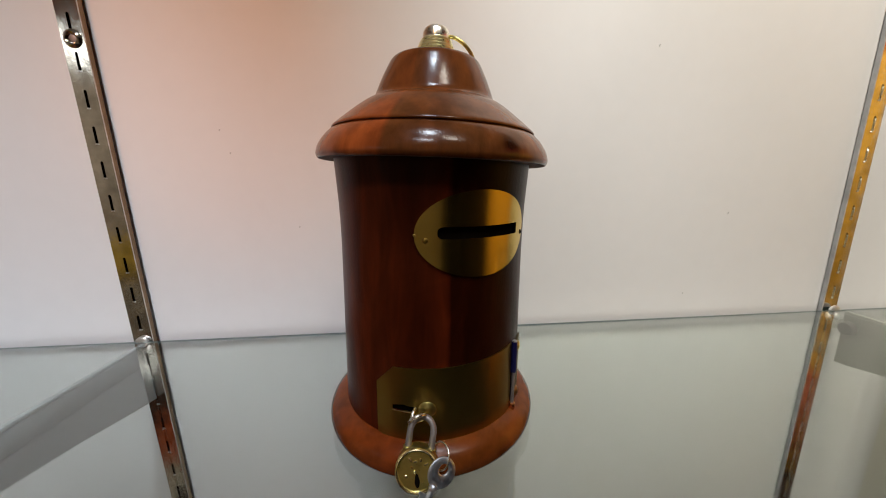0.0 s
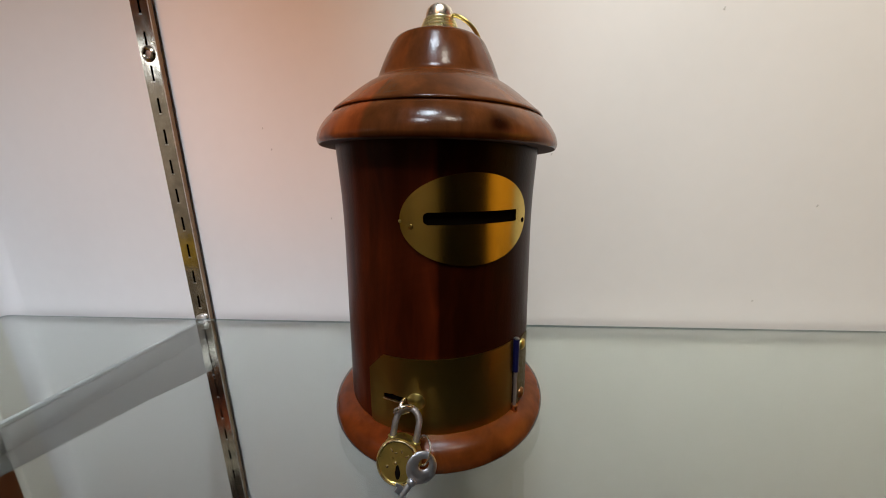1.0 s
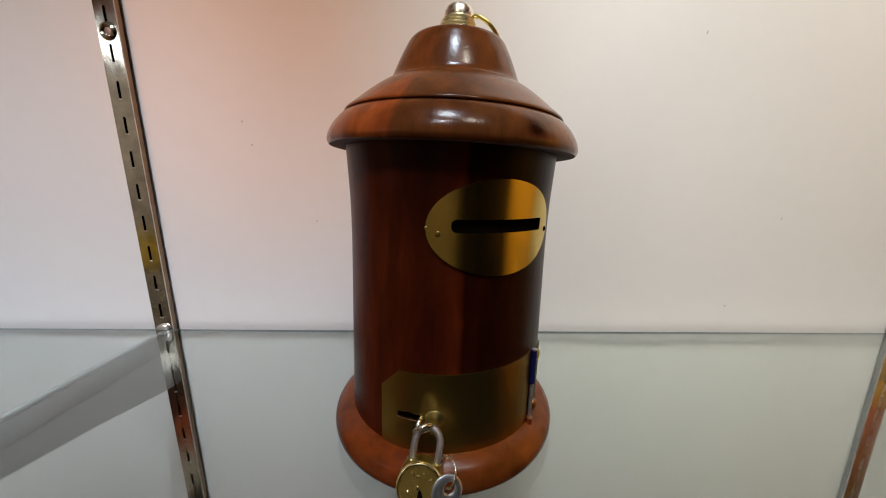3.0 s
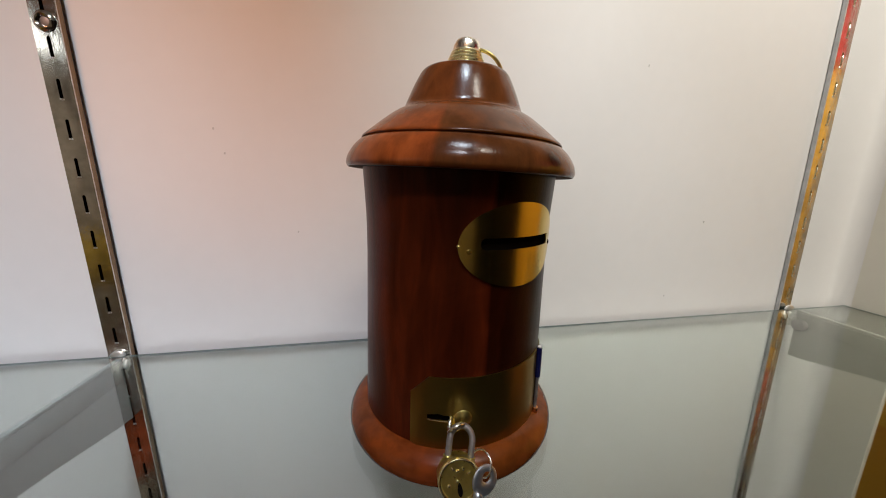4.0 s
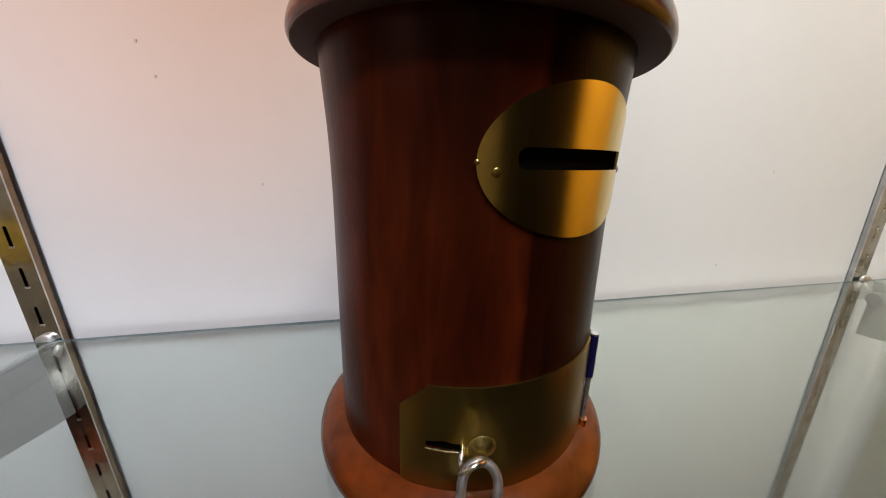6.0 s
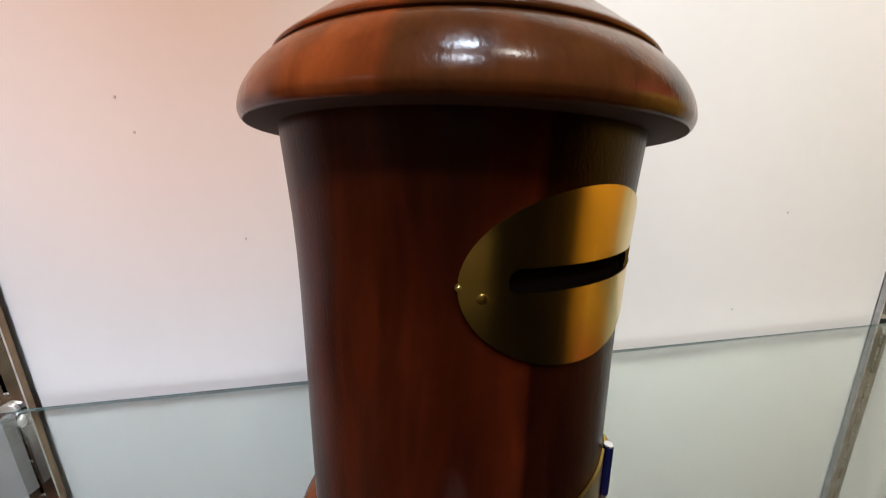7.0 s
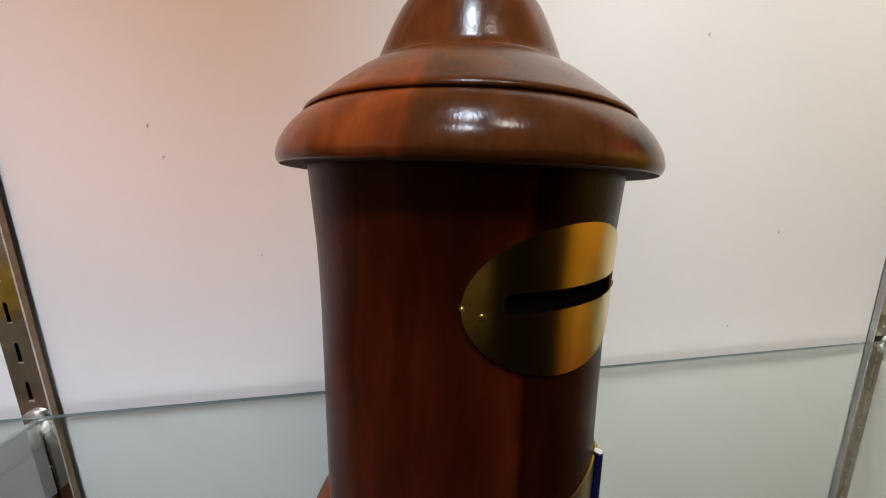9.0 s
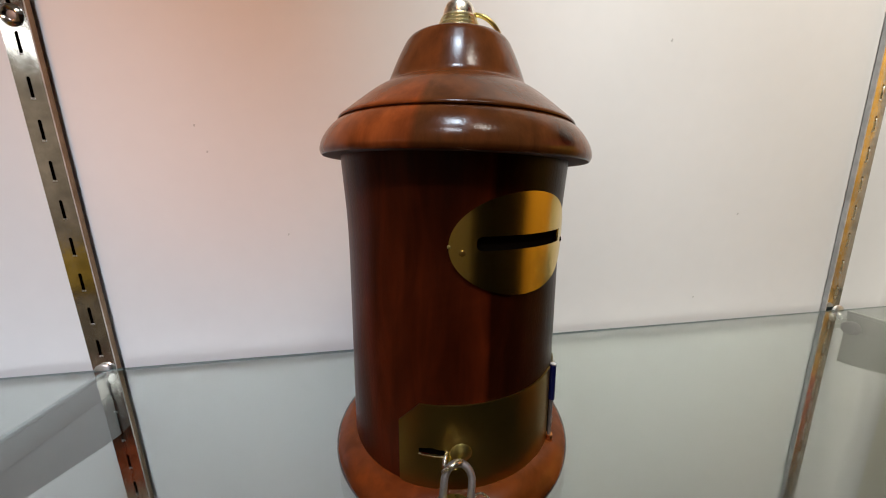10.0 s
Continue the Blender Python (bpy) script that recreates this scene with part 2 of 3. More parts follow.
def glass_material(name, frost, tint):
    m, nt, bs = material(name)
    bs.inputs["Base Color"].default_value = (*tint, 1)
    bs.inputs["Transmission Weight"].default_value = 1.0
    bs.inputs["IOR"].default_value = 1.5
    smear = noise_at(nt, coords(nt), 9, 5)
    r = ramp(nt, [(0.35, (frost, frost, frost)), (0.8, (frost + 0.07,) * 3)], smear)
    nt.links.new(r.outputs[0], bs.inputs["Roughness"])
    return m


GLASS = glass_material("greenish_shelf_glass", 0.0, (0.486, 0.515, 0.486))
EDGE = plain("ground_glass_edge", (0.055, 0.085, 0.085), 0.75, scale=200)


def glow(name, col, strength):
    m, nt, bs = material(name)
    bs.inputs["Emission Color"].default_value, bs.inputs["Emission Strength"].default_value = (*col, 1), strength
    return m


# ---- mesh helpers ----
def link_mesh(name, bm, mat, smooth=None):
    bmesh.ops.recalc_face_normals(bm, faces=bm.faces)
    me = bpy.data.meshes.new(name)
    bm.to_mesh(me)
    bm.free()
    me.materials.append(mat)
    if smooth is not None:
        me.polygons.foreach_set("use_smooth", [True] * len(me.polygons))
        me.set_sharp_from_angle(angle=radians(smooth))
    return new(name, me)


def part(name, bm, mat, parent, label="", m=None, smooth=40):
    ob = link_mesh(name, bm, mat, smooth)
    ob.parent = parent
    if m is not None:
        ob.matrix_basis = m
    return tagged(ob, label)


def block(x0, x1, y0, y1, z0, z1, bevel=0.0, seg=2, bm=None):
    bm = bm or bmesh.new()
    made = bmesh.ops.create_cube(bm, size=1, matrix=Matrix.LocRotScale(((x0 + x1) / 2, (y0 + y1) / 2, (z0 + z1) / 2), None, (x1 - x0, y1 - y0, z1 - z0)))
    if bevel:
        edges = list({e for v in made["verts"] for e in v.link_edges})
        bmesh.ops.bevel(bm, geom=edges, offset=bevel, segments=seg, affect="EDGES", profile=0.5)
    return bm


def structure(name, bm, mat, label, category):
    return tagged(link_mesh(name, bm, mat, 30), label, category, kind="structure")


def lathe(profile, seg=96, bm=None):
    """A turned solid from (radius, height) pairs."""
    bm = bm or bmesh.new()
    rings = []
    for r, z in profile:
        if r < 1e-6:
            rings.append([bm.verts.new((0, 0, z))])
        else:
            rings.append([bm.verts.new((r * math.sin(2 * math.pi * k / seg), -r * math.cos(2 * math.pi * k / seg), z)) for k in range(seg)])
    for a, b in zip(rings, rings[1:]):
        for k in range(seg):
            j = (k + 1) % seg
            quad = [a[k % len(a)], a[j % len(a)], b[j % len(b)], b[k % len(b)]]
            quad = list(dict.fromkeys(quad))
            if len(quad) > 2:
                bm.faces.new(quad)
    return bm


def soft_profile(points, steps=5):
    """Catmull-Rom through (radius, height) points."""
    out = []
    p = [points[0], *points, points[-1]]
    for i in range(1, len(p) - 2):
        for s in range(steps):
            t = s / steps
            out.append(tuple(0.5 * (2 * p[i][c] + (p[i + 1][c] - p[i - 1][c]) * t + (2 * p[i - 1][c] - 5 * p[i][c] + 4 * p[i + 1][c] - p[i + 2][c]) * t * t
                             + (3 * p[i][c] - p[i - 1][c] - 3 * p[i + 1][c] + p[i + 2][c]) * t ** 3) for c in (0, 1)))
    return out + [points[-1]]


def tube(points, r, seg=10, closed=False, bm=None):
    """A round bar along points."""
    bm = bm or bmesh.new()
    pts = [Vector(p) for p in points]
    n = len(pts)
    rings, side = [], None
    for i, p in enumerate(pts):
        a = pts[(i - 1) % n] if closed or i else p
        b = pts[(i + 1) % n] if closed or i < n - 1 else p
        d = (b - a).normalized()
        if side is None:
            side = d.orthogonal().normalized()
        side = (side - d * side.dot(d)).normalized()
        up = d.cross(side)
        rings.append([bm.verts.new(p + r * (math.cos(2 * math.pi * k / seg) * side + math.sin(2 * math.pi * k / seg) * up)) for k in range(seg)])
    for i in range(n if closed else n - 1):
        a, b = rings[i], rings[(i + 1) % n]
        for k in range(seg):
            bm.faces.new((a[k], a[(k + 1) % seg], b[(k + 1) % seg], b[k]))
    if not closed:
        bm.faces.new(rings[0])
        bm.faces.new(rings[-1])
    return bm


def ring_points(centre, radius, turn, n=28, squash=1.0):
    m = Euler([radians(a) for a in turn]).to_matrix()
    return [Vector(centre) + m @ Vector((radius * math.cos(2 * math.pi * k / n), squash * radius * math.sin(2 * math.pi * k / n), 0)) for k in range(n)]


def dome(r, h, seg=20):
    return lathe([(0, -0.001), (r, -0.001), (r, 0.0)] + [(r * math.cos(a * math.pi / 16), h * math.sin(a * math.pi / 16)) for a in range(1, 8)] + [(0, h)], seg)


# ---- the setting ----
def cove(corner, away, r):
    """A hollow fillet between the back wall and a side panel, from floor to ceiling, added to soften the corner's
    shade.
    """
    bm = bmesh.new()
    outline = [(corner - away * 0.001, WALL + 0.001)] + [(corner + away * r * (1 - math.sin(math.pi / 2 * k / 10)), WALL - r * (1 - math.cos(math.pi / 2 * k / 10))) for k in range(11)]
    low, high = [[bm.verts.new((x, y, z)) for x, y in outline] for z in (0.001, 2.699)]
    n = len(outline)
    for k in range(n):
        bm.faces.new((low[k], low[(k + 1) % n], high[(k + 1) % n], high[k]))
    bm.faces.new(low)
    bm.faces.new(high[::-1])
    return bm


def walls():
    structure("floor", block(-1.9, 1.7, -2.7, 1.3, -0.05, 0.0), FLOOR, "dark tiled shop floor below the shelves", "floor")
    structure("ceiling", block(-1.9, 1.7, -2.7, 1.3, 2.7, 2.75), CEIL, "plain white ceiling over the shop", "ceiling")
    # Unseen slabs added as coloured reflections for the left upright and the door plate.
    structure("reflection_slab", block(-1.47, -1.14, -1.18, -0.56, 0.0, 0.012, 0.003), SLAB_RED, "added red orange slab mirrored in the left upright", "mat")
    structure("reflection_slab", block(-1.74, -1.05, -0.54, 0.10, 0.0, 0.012, 0.003), PANEL_PAINT, "added cream slab mirrored in the brass plate", "mat")
    back = structure("wall_back", block(-0.682, 0.748, WALL, WALL + 0.03, 0.0, 2.7), WALL_PAINT, "white painted back wall behind the glass shelf", "wall")
    structure("wall_side_panel", block(0.748, 0.757, 0.331, WALL + 0.03, 0.0, 2.7, 0.002), PANEL_PAINT, "white upright side panel closing the shelf bay", "wall")
    structure("wall_side_panel", block(-0.70, -0.682, 0.360, WALL + 0.03, 0.0, 2.7, 0.002), PANEL_PAINT, "cream upright side panel closing the shelf bay", "wall")
    # Added curves that blur the shade line in both bay corners.
    for corner, away in ((0.748, -1), (-0.682, 1)):
        structure("added_cove", cove(corner, away, 0.020), WALL_PAINT, "white fillet added to soften the shade in the bay corner", "wall")
    structure("wall_east", block(1.6, 1.65, -0.55, 1.3, 0.0, 1.70), ORANGE, "orange painted shop wall", "wall")
    structure("wall_east_upper", block(1.6, 1.65, -0.55, 1.3, 1.70, 2.7), RED, "red band above the orange shop wall", "wall")
    structure("wall_east_front", block(1.6, 1.65, -2.7, -0.55, 0.0, 2.7), DIM, "dark brown shop wall", "wall")
    for name, z0, z1, mat, label in (("wall_west_foot", 0.0, 0.35, TERRACOTTA, "terracotta foot of the shop wall"), ("wall_west_low", 0.35, 0.78, DULL_OCHRE, "dull ochre strip of the shop wall"),
                                     ("wall_west_band", 0.78, 1.0, OCHRE, "ochre band on the shop wall"), ("wall_west", 1.0, 2.15, OLIVE, "olive grey painted shop wall"),
                                     ("wall_west_top", 2.15, 2.7, TERRACOTTA, "terracotta band at the top of the shop wall")):
        structure(name, block(-1.85, -1.8, -2.7, 1.3, z0, z1), mat, label, "wall")
    structure("wall_south", block(-1.8, 0.5, -2.7, -2.65, 0.0, 2.7), GREY, "beige wall across the shop", "wall")
    structure("wall_south_dark", block(0.5, 1.6, -2.7, -2.65, 0.0, 2.7), DIM, "dark brown wall across the shop", "wall")
    structure("wall_north", block(-1.8, 1.6, 1.25, 1.3, 0.0, 2.7), OLIVE, "olive grey wall behind the shelf bay", "wall")
    return back


BACK = walls()


def ceiling_lamp():
    lamp = tagged(new("ceiling_lamp"), "square white ceiling lamp above the shelf", "lamp")
    lamp.location = (0.05, -0.16, 2.7)
    part("housing", block(-0.17, 0.17, -0.17, 0.17, -0.26, 0.0, 0.01), CEIL, lamp)


ceiling_lamp()


def wall_light(y, z, w, h, strength, label):
    lamp = tagged(new("wall_light"), label, "lamp")
    lamp.location = (-1.80, y, z)
    part("frame", block(0.0, 0.03, -w / 2 - 0.02, w / 2 + 0.02, -h / 2 - 0.02, h / 2 + 0.02, 0.004), CEIL, lamp)
    part("diffuser", block(0.031, 0.036, -w / 2, w / 2, -h / 2, h / 2, 0.001), glow("lamp_glow", (0.95, 1.0, 0.97), strength), lamp, "glowing white diffuser")


wall_light(-1.15, 2.02, 0.50, 0.09, 5.0, "white light panel on the shop wall")


PITCH, SLOT_TALL, SLOT_HALF = 0.0385, 0.0190, 0.0016
FIRST_SLOT = SHELF + 0.0261 - PITCH * 26


def slotted_face(half, thick, low, high):
    """A long plate with round-ended slots cut through it."""
    bm = bmesh.new()
    rows, z = [(low, 0.0)], FIRST_SLOT
    while z + SLOT_TALL < high:
        if z - SLOT_TALL > low:
            end = SLOT_TALL / 2 - SLOT_HALF
            turn = [math.pi / 2 * k / 4 for k in range(5)]
            rows += [(z - end - SLOT_HALF * math.cos(a), SLOT_HALF * math.sin(a)) for a in turn] + [(z + end + SLOT_HALF * math.sin(a), SLOT_HALF * math.cos(a)) for a in turn]
        z += PITCH
    rows.append((high, 0.0))
    lay = [[[bm.verts.new((x, y, z)) for x in (-half, -h, h, half)] for z, h in rows] for y in (0.0, thick)]
    for a, b, (z0, h0), (z1, h1), n in [(*p, *q, n) for n, L in enumerate(lay) for p, q in zip(zip(L, L[1:]), zip(rows, rows[1:]))]:
        bm.faces.new((a[0], a[1], b[1], b[0]))
        bm.faces.new((a[2], a[3], b[3], b[2]))
        if max(h0, h1) < 1e-5:
            bm.faces.new((a[1], a[2], b[2], b[1]))
    for k in range(len(rows) - 1):
        f, g = lay[0], lay[1]
        for c in ((1, 2) if max(rows[k][1], rows[k + 1][1]) > 1e-5 else ()):
            bm.faces.new((f[k][c], f[k + 1][c], g[k + 1][c], g[k][c]))
        for c in (0, 3):
            bm.faces.new((f[k][c], f[k + 1][c], g[k + 1][c], g[k][c]))
    return bm


def slotted_upright(x, screws, inside, inside_label, side, cut, fold, back, w, near):
    """A folded channel with a column of slots, on the wall. cut: width of the bright bar added beside each slot as its
    lit edge.
    """
    up = tagged(new("slotted_upright"), "shiny zinc slotted steel upright fixed to the wall", "shelf upright", "uprights of the shelf bay")
    up.location = (x, FACE + near, 0)
    depth, t, low, high = fold, 0.0014, 0.05, 2.42
    part("channel", slotted_face(w, t, low, high), CHROME, up, smooth=35)
    for a, b in ((-w + 0.0002, -w + t), (w - t, w - 0.0002)):
        part("flange", block(a, b, t + 0.0001, depth, low, high), side, up, "dull folded side")
    for z in screws:
        dish = lathe([(0.0040, 0.0006), (0.0052, 0.0018), (0.0066, 0.0024), (0.0084, 0.0016), (0.0098, 0.0003), (0.0098, 0.0), (0.0040, 0.0)], 36)
        part("dish", dish, CHROME, up, "bright pressed dish round the screw", pose(0, 0.0, z, 90, 0, 0))
        part("screw", dome(0.0044, 0.0012, 20), STEEL, up, "grey flat screw head", pose(0, 0.0002, z, 90, 0, 0))
    # Sheet close behind the slots, coloured as the dark or lit hollow.
    part("painted_backing", block(-w + 0.002, w - 0.002, back, back + 0.0012, low, high), inside, up, inside_label)
    lip = edge = None
    for k in range(20, 44):
        spot = pose(0, 0, FIRST_SLOT + PITCH * k)
        if lip is None:
            lip = part("lip", block(-0.0019, 0.0019, -0.0006, 0.0012, -SLOT_TALL / 2 - 0.0012, -SLOT_TALL / 2 + 0.0004, 0.0002, 1), ZINC, up, "bright lower lip of a slot", spot)
        else:
            more = new("lip", lip.data)
            more.parent, more.matrix_basis = up, spot
        # Bar in front of the face, standing for light on the slot's side.
        if cut and edge is None:
            edge = part("lit_edge_bar", block(SLOT_HALF - cut, SLOT_HALF + 0.0003, -0.0005, 0.0013, -SLOT_TALL / 2, SLOT_TALL * 0.36, 0.0002, 1), ZINC, up, "bright bar added as the lit side of a slot", spot)
        elif cut:
            more = new("lit_edge_bar", edge.data)
            more.parent, more.matrix_basis = up, spot
    return up


LEFT_X, RIGHT_X = -0.3305, 0.6330
slotted_upright(LEFT_X, (1.4566,), DARK, "black sheet painted as shade inside the channel", FLANGE, 0.0, 0.0066, 0.0050, 0.0118, 0.0)
slotted_upright(RIGHT_X, (), LIT_GOLD, "pale gold sheet painted as the lit inside of the channel", SIDE_GREY, 0.0012, 0.0064, 0.0018, 0.0104, 0.0045)


def bracket(x, offset, arm, rail, tone):
    """The arm under the glass, with a channel that carries the pane and a bent hook in the upright. offset: how far the arm stands beside the upright."""
    br = tagged(new("shelf_bracket"), tone + " steel shelf bracket under the glass, hooked into the upright", "shelf bracket", "brackets under the glass shelf")
    br.location = (x, FACE, SHELF)
    bm = bmesh.new()
    side = [(-0.002, -0.036), (-0.002, -0.088), (-0.020, -0.086), (-0.10, -0.070), (-0.235, -0.050), (-0.262, -0.044), (-0.265, -0.036)]
    a = [bm.verts.new((offset - 0.0018, y, z)) for y, z in side]
    b = [bm.verts.new((offset + 0.0018, y, z)) for y, z in side]
    bm.faces.new(a)
    bm.faces.new(b[::-1])
    for i in range(len(side)):
        j = (i + 1) % len(side)
        bm.faces.new((a[i], a[j], b[j], b[i]))
    part("arm", bm, arm, br, tone + " tapered arm")
    part("channel", block(offset - 0.0022, offset + 0.0022, -0.265, -0.001, -0.036, -0.0125, 0.001), arm, br, "rail under the pane")
    part("top_strip", block(offset - 0.0026, offset + 0.0026, -0.265, -0.001, -0.0122, -0.0084, 0.0006), rail, br, "paler strip that the pane lies on")
    if abs(offset) > 0.004:
        part("tongue", block(min(0, offset), max(0, offset), -0.0028, -0.0006, -0.034, -0.020, 0.0006), arm, br, "flat tongue to the upright")
    tab = bmesh.new()
    arc = [(0.0078 * math.cos(math.pi * k / 12), 0.0005 + 0.0066 * math.sin(math.pi * k / 12)) for k in range(13)]
    for y, grow in ((-0.0004, 1.0), (-0.0030, 1.0), (-0.0042, 0.8)):
        for px, pz in arc:
            tab.verts.new((px * grow, y, pz * grow))
    tab.verts.ensure_lookup_table()
    v, n = tab.verts, len(arc)
    for r in range(2):
        for k in range(n):
            j = (k + 1) % n
            tab.faces.new((v[r * n + k], v[r * n + j], v[(r + 1) * n + j], v[(r + 1) * n + k]))
    tab.faces.new([v[2 * n + k] for k in range(n)])
    tab.faces.new([v[k] for k in range(n)][::-1])
    part("hook", tab, CHROME_HOT, br, "bright rounded hook tab")
    for px in (-0.0060, 0.0060):
        ear = dome(0.0042, 0.0036, 18)
        bmesh.ops.scale(ear, vec=(0.8, 1.5, 1.0), verts=ear.verts)
        part("ear", ear, CHROME_HOT, br, "bright rounded ear of the hook", pose(px, -0.0004, -0.0165, 66, 0, 0))
    bm = lathe([(0, -0.005), (0.008, -0.005), (0.0095, -0.003), (0.0095, 0.003), (0.008, 0.005), (0, 0.005)], 24)
    part("rubber_pad", bm, PAD, br, "round dark pad", pose(-0.012 if x < 0 else offset * 0.6, -0.012, -0.030, 0, 90, 0))
    return br


bracket(LEFT_X, 0.0, BRACKET, BRACKET_TOP, "dull grey")
bracket(RIGHT_X, 0.020, BRACKET_WARM, RAIL_PALE, "warm-lit grey")


def glass_shelf():
    """A pane with ground edges; the pane lets the lamps shine through."""
    x0, x1, y0, y1, thick = -0.680, 0.746, 0.105, 0.3985, 0.008
    shelf = tagged(new("glass_shelf"), "clear greenish glass shelf resting on two steel brackets", "glass shelf")
    shelf.location = (0, 0, SHELF)
    bm = block(x0, x1, y0, y1, -thick, 0.0)
    for f in bm.faces:
        f.material_index = 0 if abs(f.normal.z) > 0.5 else 1
    pane = link_mesh("pane", bm, GLASS)
    pane.data.materials.append(EDGE)
    pane.parent = shelf
    pane.visible_shadow = False
    for name, box in (("ground_edge", (x0, x1, y1 + 0.0002, y1 + 0.0010)), ("ground_edge", (x0, x1, y0 - 0.0010, y0 - 0.0002)),
                      ("ground_edge", (x0 - 0.0010, x0 - 0.0002, y0, y1)), ("ground_edge", (x1 + 0.0002, x1 + 0.0010, y0, y1))):
        part(name, block(*box, -thick + 0.0003, -0.0003), EDGE, shelf, "dull blue-green ground edge")


glass_shelf()


# ---- the wooden money box ----
BODY = [(0.0733, 0.000), (0.0733, 0.030), (0.0728, 0.072), (0.0722, 0.110), (0.0717, 0.150), (0.0718, 0.166), (0.0722, 0.180), (0.0730, 0.194), (0.0739, 0.2085), (0.0742, 0.2150)]


def body_radius(z):
    for (r0, z0), (r1, z1) in zip(BODY, BODY[1:]):
        if z <= z1:
            return r0 + (r1 - r0) * max(0, (z - z0)) / (z1 - z0)
    return BODY[-1][0]


def on_body(deg, z, off=0.0):
    r = body_radius(z) + off
    return Vector((r * math.sin(radians(deg)), -r * math.cos(radians(deg)), z))


COIN_SLOT = (-0.2, 51.8, 0.1600, 0.1745)
HASP_SLOT = (-23.0, -10.8, 0.0450, 0.0492)


HASP_WOOD = (HASP_SLOT[0] - 0.8, HASP_SLOT[1] + 0.8, HASP_SLOT[2] - 0.0010, HASP_SLOT[3] + 0.0010)


def slotted_body():
    """The turned barrel, with the two openings cut through it."""
    bm = bmesh.new()
    degs = sorted({-180 + 3.0 * k for k in range(120)} | {COIN_SLOT[0], COIN_SLOT[1], HASP_WOOD[0], HASP_WOOD[1]})
    zs = sorted({0.004 * k for k in range(54)} | {0.215, *COIN_SLOT[2:], *HASP_WOOD[2:]})
    outer = [[bm.verts.new(on_body(d, z)) for d in degs] for z in zs]
    n = len(degs)
    for i in range(len(zs) - 1):
        for k in range(n):
            zc = (zs[i] + zs[i + 1]) / 2
            dc = degs[k] + ((degs[(k + 1) % n] - degs[k]) % 360) / 2
            if any(s[0] < dc < s[1] and s[2] < zc < s[3] for s in (COIN_SLOT, HASP_WOOD)):
                continue
            bm.faces.new((outer[i][k], outer[i][(k + 1) % n], outer[i + 1][(k + 1) % n], outer[i + 1][k]))
    holes = [e for e in bm.edges if e.is_boundary and zs[0] + 1e-5 < e.verts[0].co.z < zs[-1] - 1e-5]
    pushed = bmesh.ops.extrude_edge_only(bm, edges=holes)["geom"]
    for v in pushed:
        if isinstance(v, bmesh.types.BMVert):
            v.co.x, v.co.y = v.co.x * 0.985, v.co.y * 0.985
    bm.faces.new(outer[0])
    bm.faces.new(outer[-1])
    return bm


def wrap(rows, thick=0.0009, off=0.0002, closed=False):
    """A bent sheet on the barrel: rows of (degrees, height), row by row, None where a quad is cut out."""
    bm = bmesh.new()
    layers = []
    for o in (off, off + thick):
        layers.append([[bm.verts.new(on_body(d, z, o)) for d, z in row] for row in rows])
    for lay in layers:
        for a, b in zip(lay, lay[1:]):
            for k in range(len(a) - 1):
                bm.faces.new((a[k], a[k + 1], b[k + 1], b[k]))
    lo, hi = layers
    rims = [(0, k, 0, k + 1) for k in range(len(rows[0]) - 1)] + [(-1, k, -1, k + 1) for k in range(len(rows[0]) - 1)]
    rims += [] if closed else [(i, 0, i + 1, 0) for i in range(len(rows) - 1)] + [(i, -1, i + 1, -1) for i in range(len(rows) - 1)]
    for i, k, j, l in rims:
        bm.faces.new((lo[i][k], lo[j][l], hi[j][l], hi[i][k]))
    return bm


def oval_plate():
    """An oval sheet with a long round-ended slot."""
    n, rows = 72, []
    for step in range(7):
        t, row = step / 6, []
        for k in range(n + 1):
            a = 2 * math.pi * k / n
            od, oz = 24.75 + 35.0 * math.cos(a), 0.1657 + 0.0275 * math.sin(a)
            c, s = math.cos(a), math.sin(a)
            sd = 25.8 + 24.8 * max(-1, min(1, c * 1.37))
            sz = 0.1671 + 0.0037 * max(-1, min(1, s * 1.47))
            sd = max(sd, 1.0 + 2.2 * (s * 1.47) ** 4 if c < 0 and abs(s * 1.47) < 1 else 3.2 if c < 0 else 0)
            row.append((sd + (od - sd) * t, sz + (oz - sz) * t))
        rows.append(row)
    bm = wrap(rows, closed=True)
    bmesh.ops.remove_doubles(bm, verts=bm.verts, dist=1e-6)
    return bm


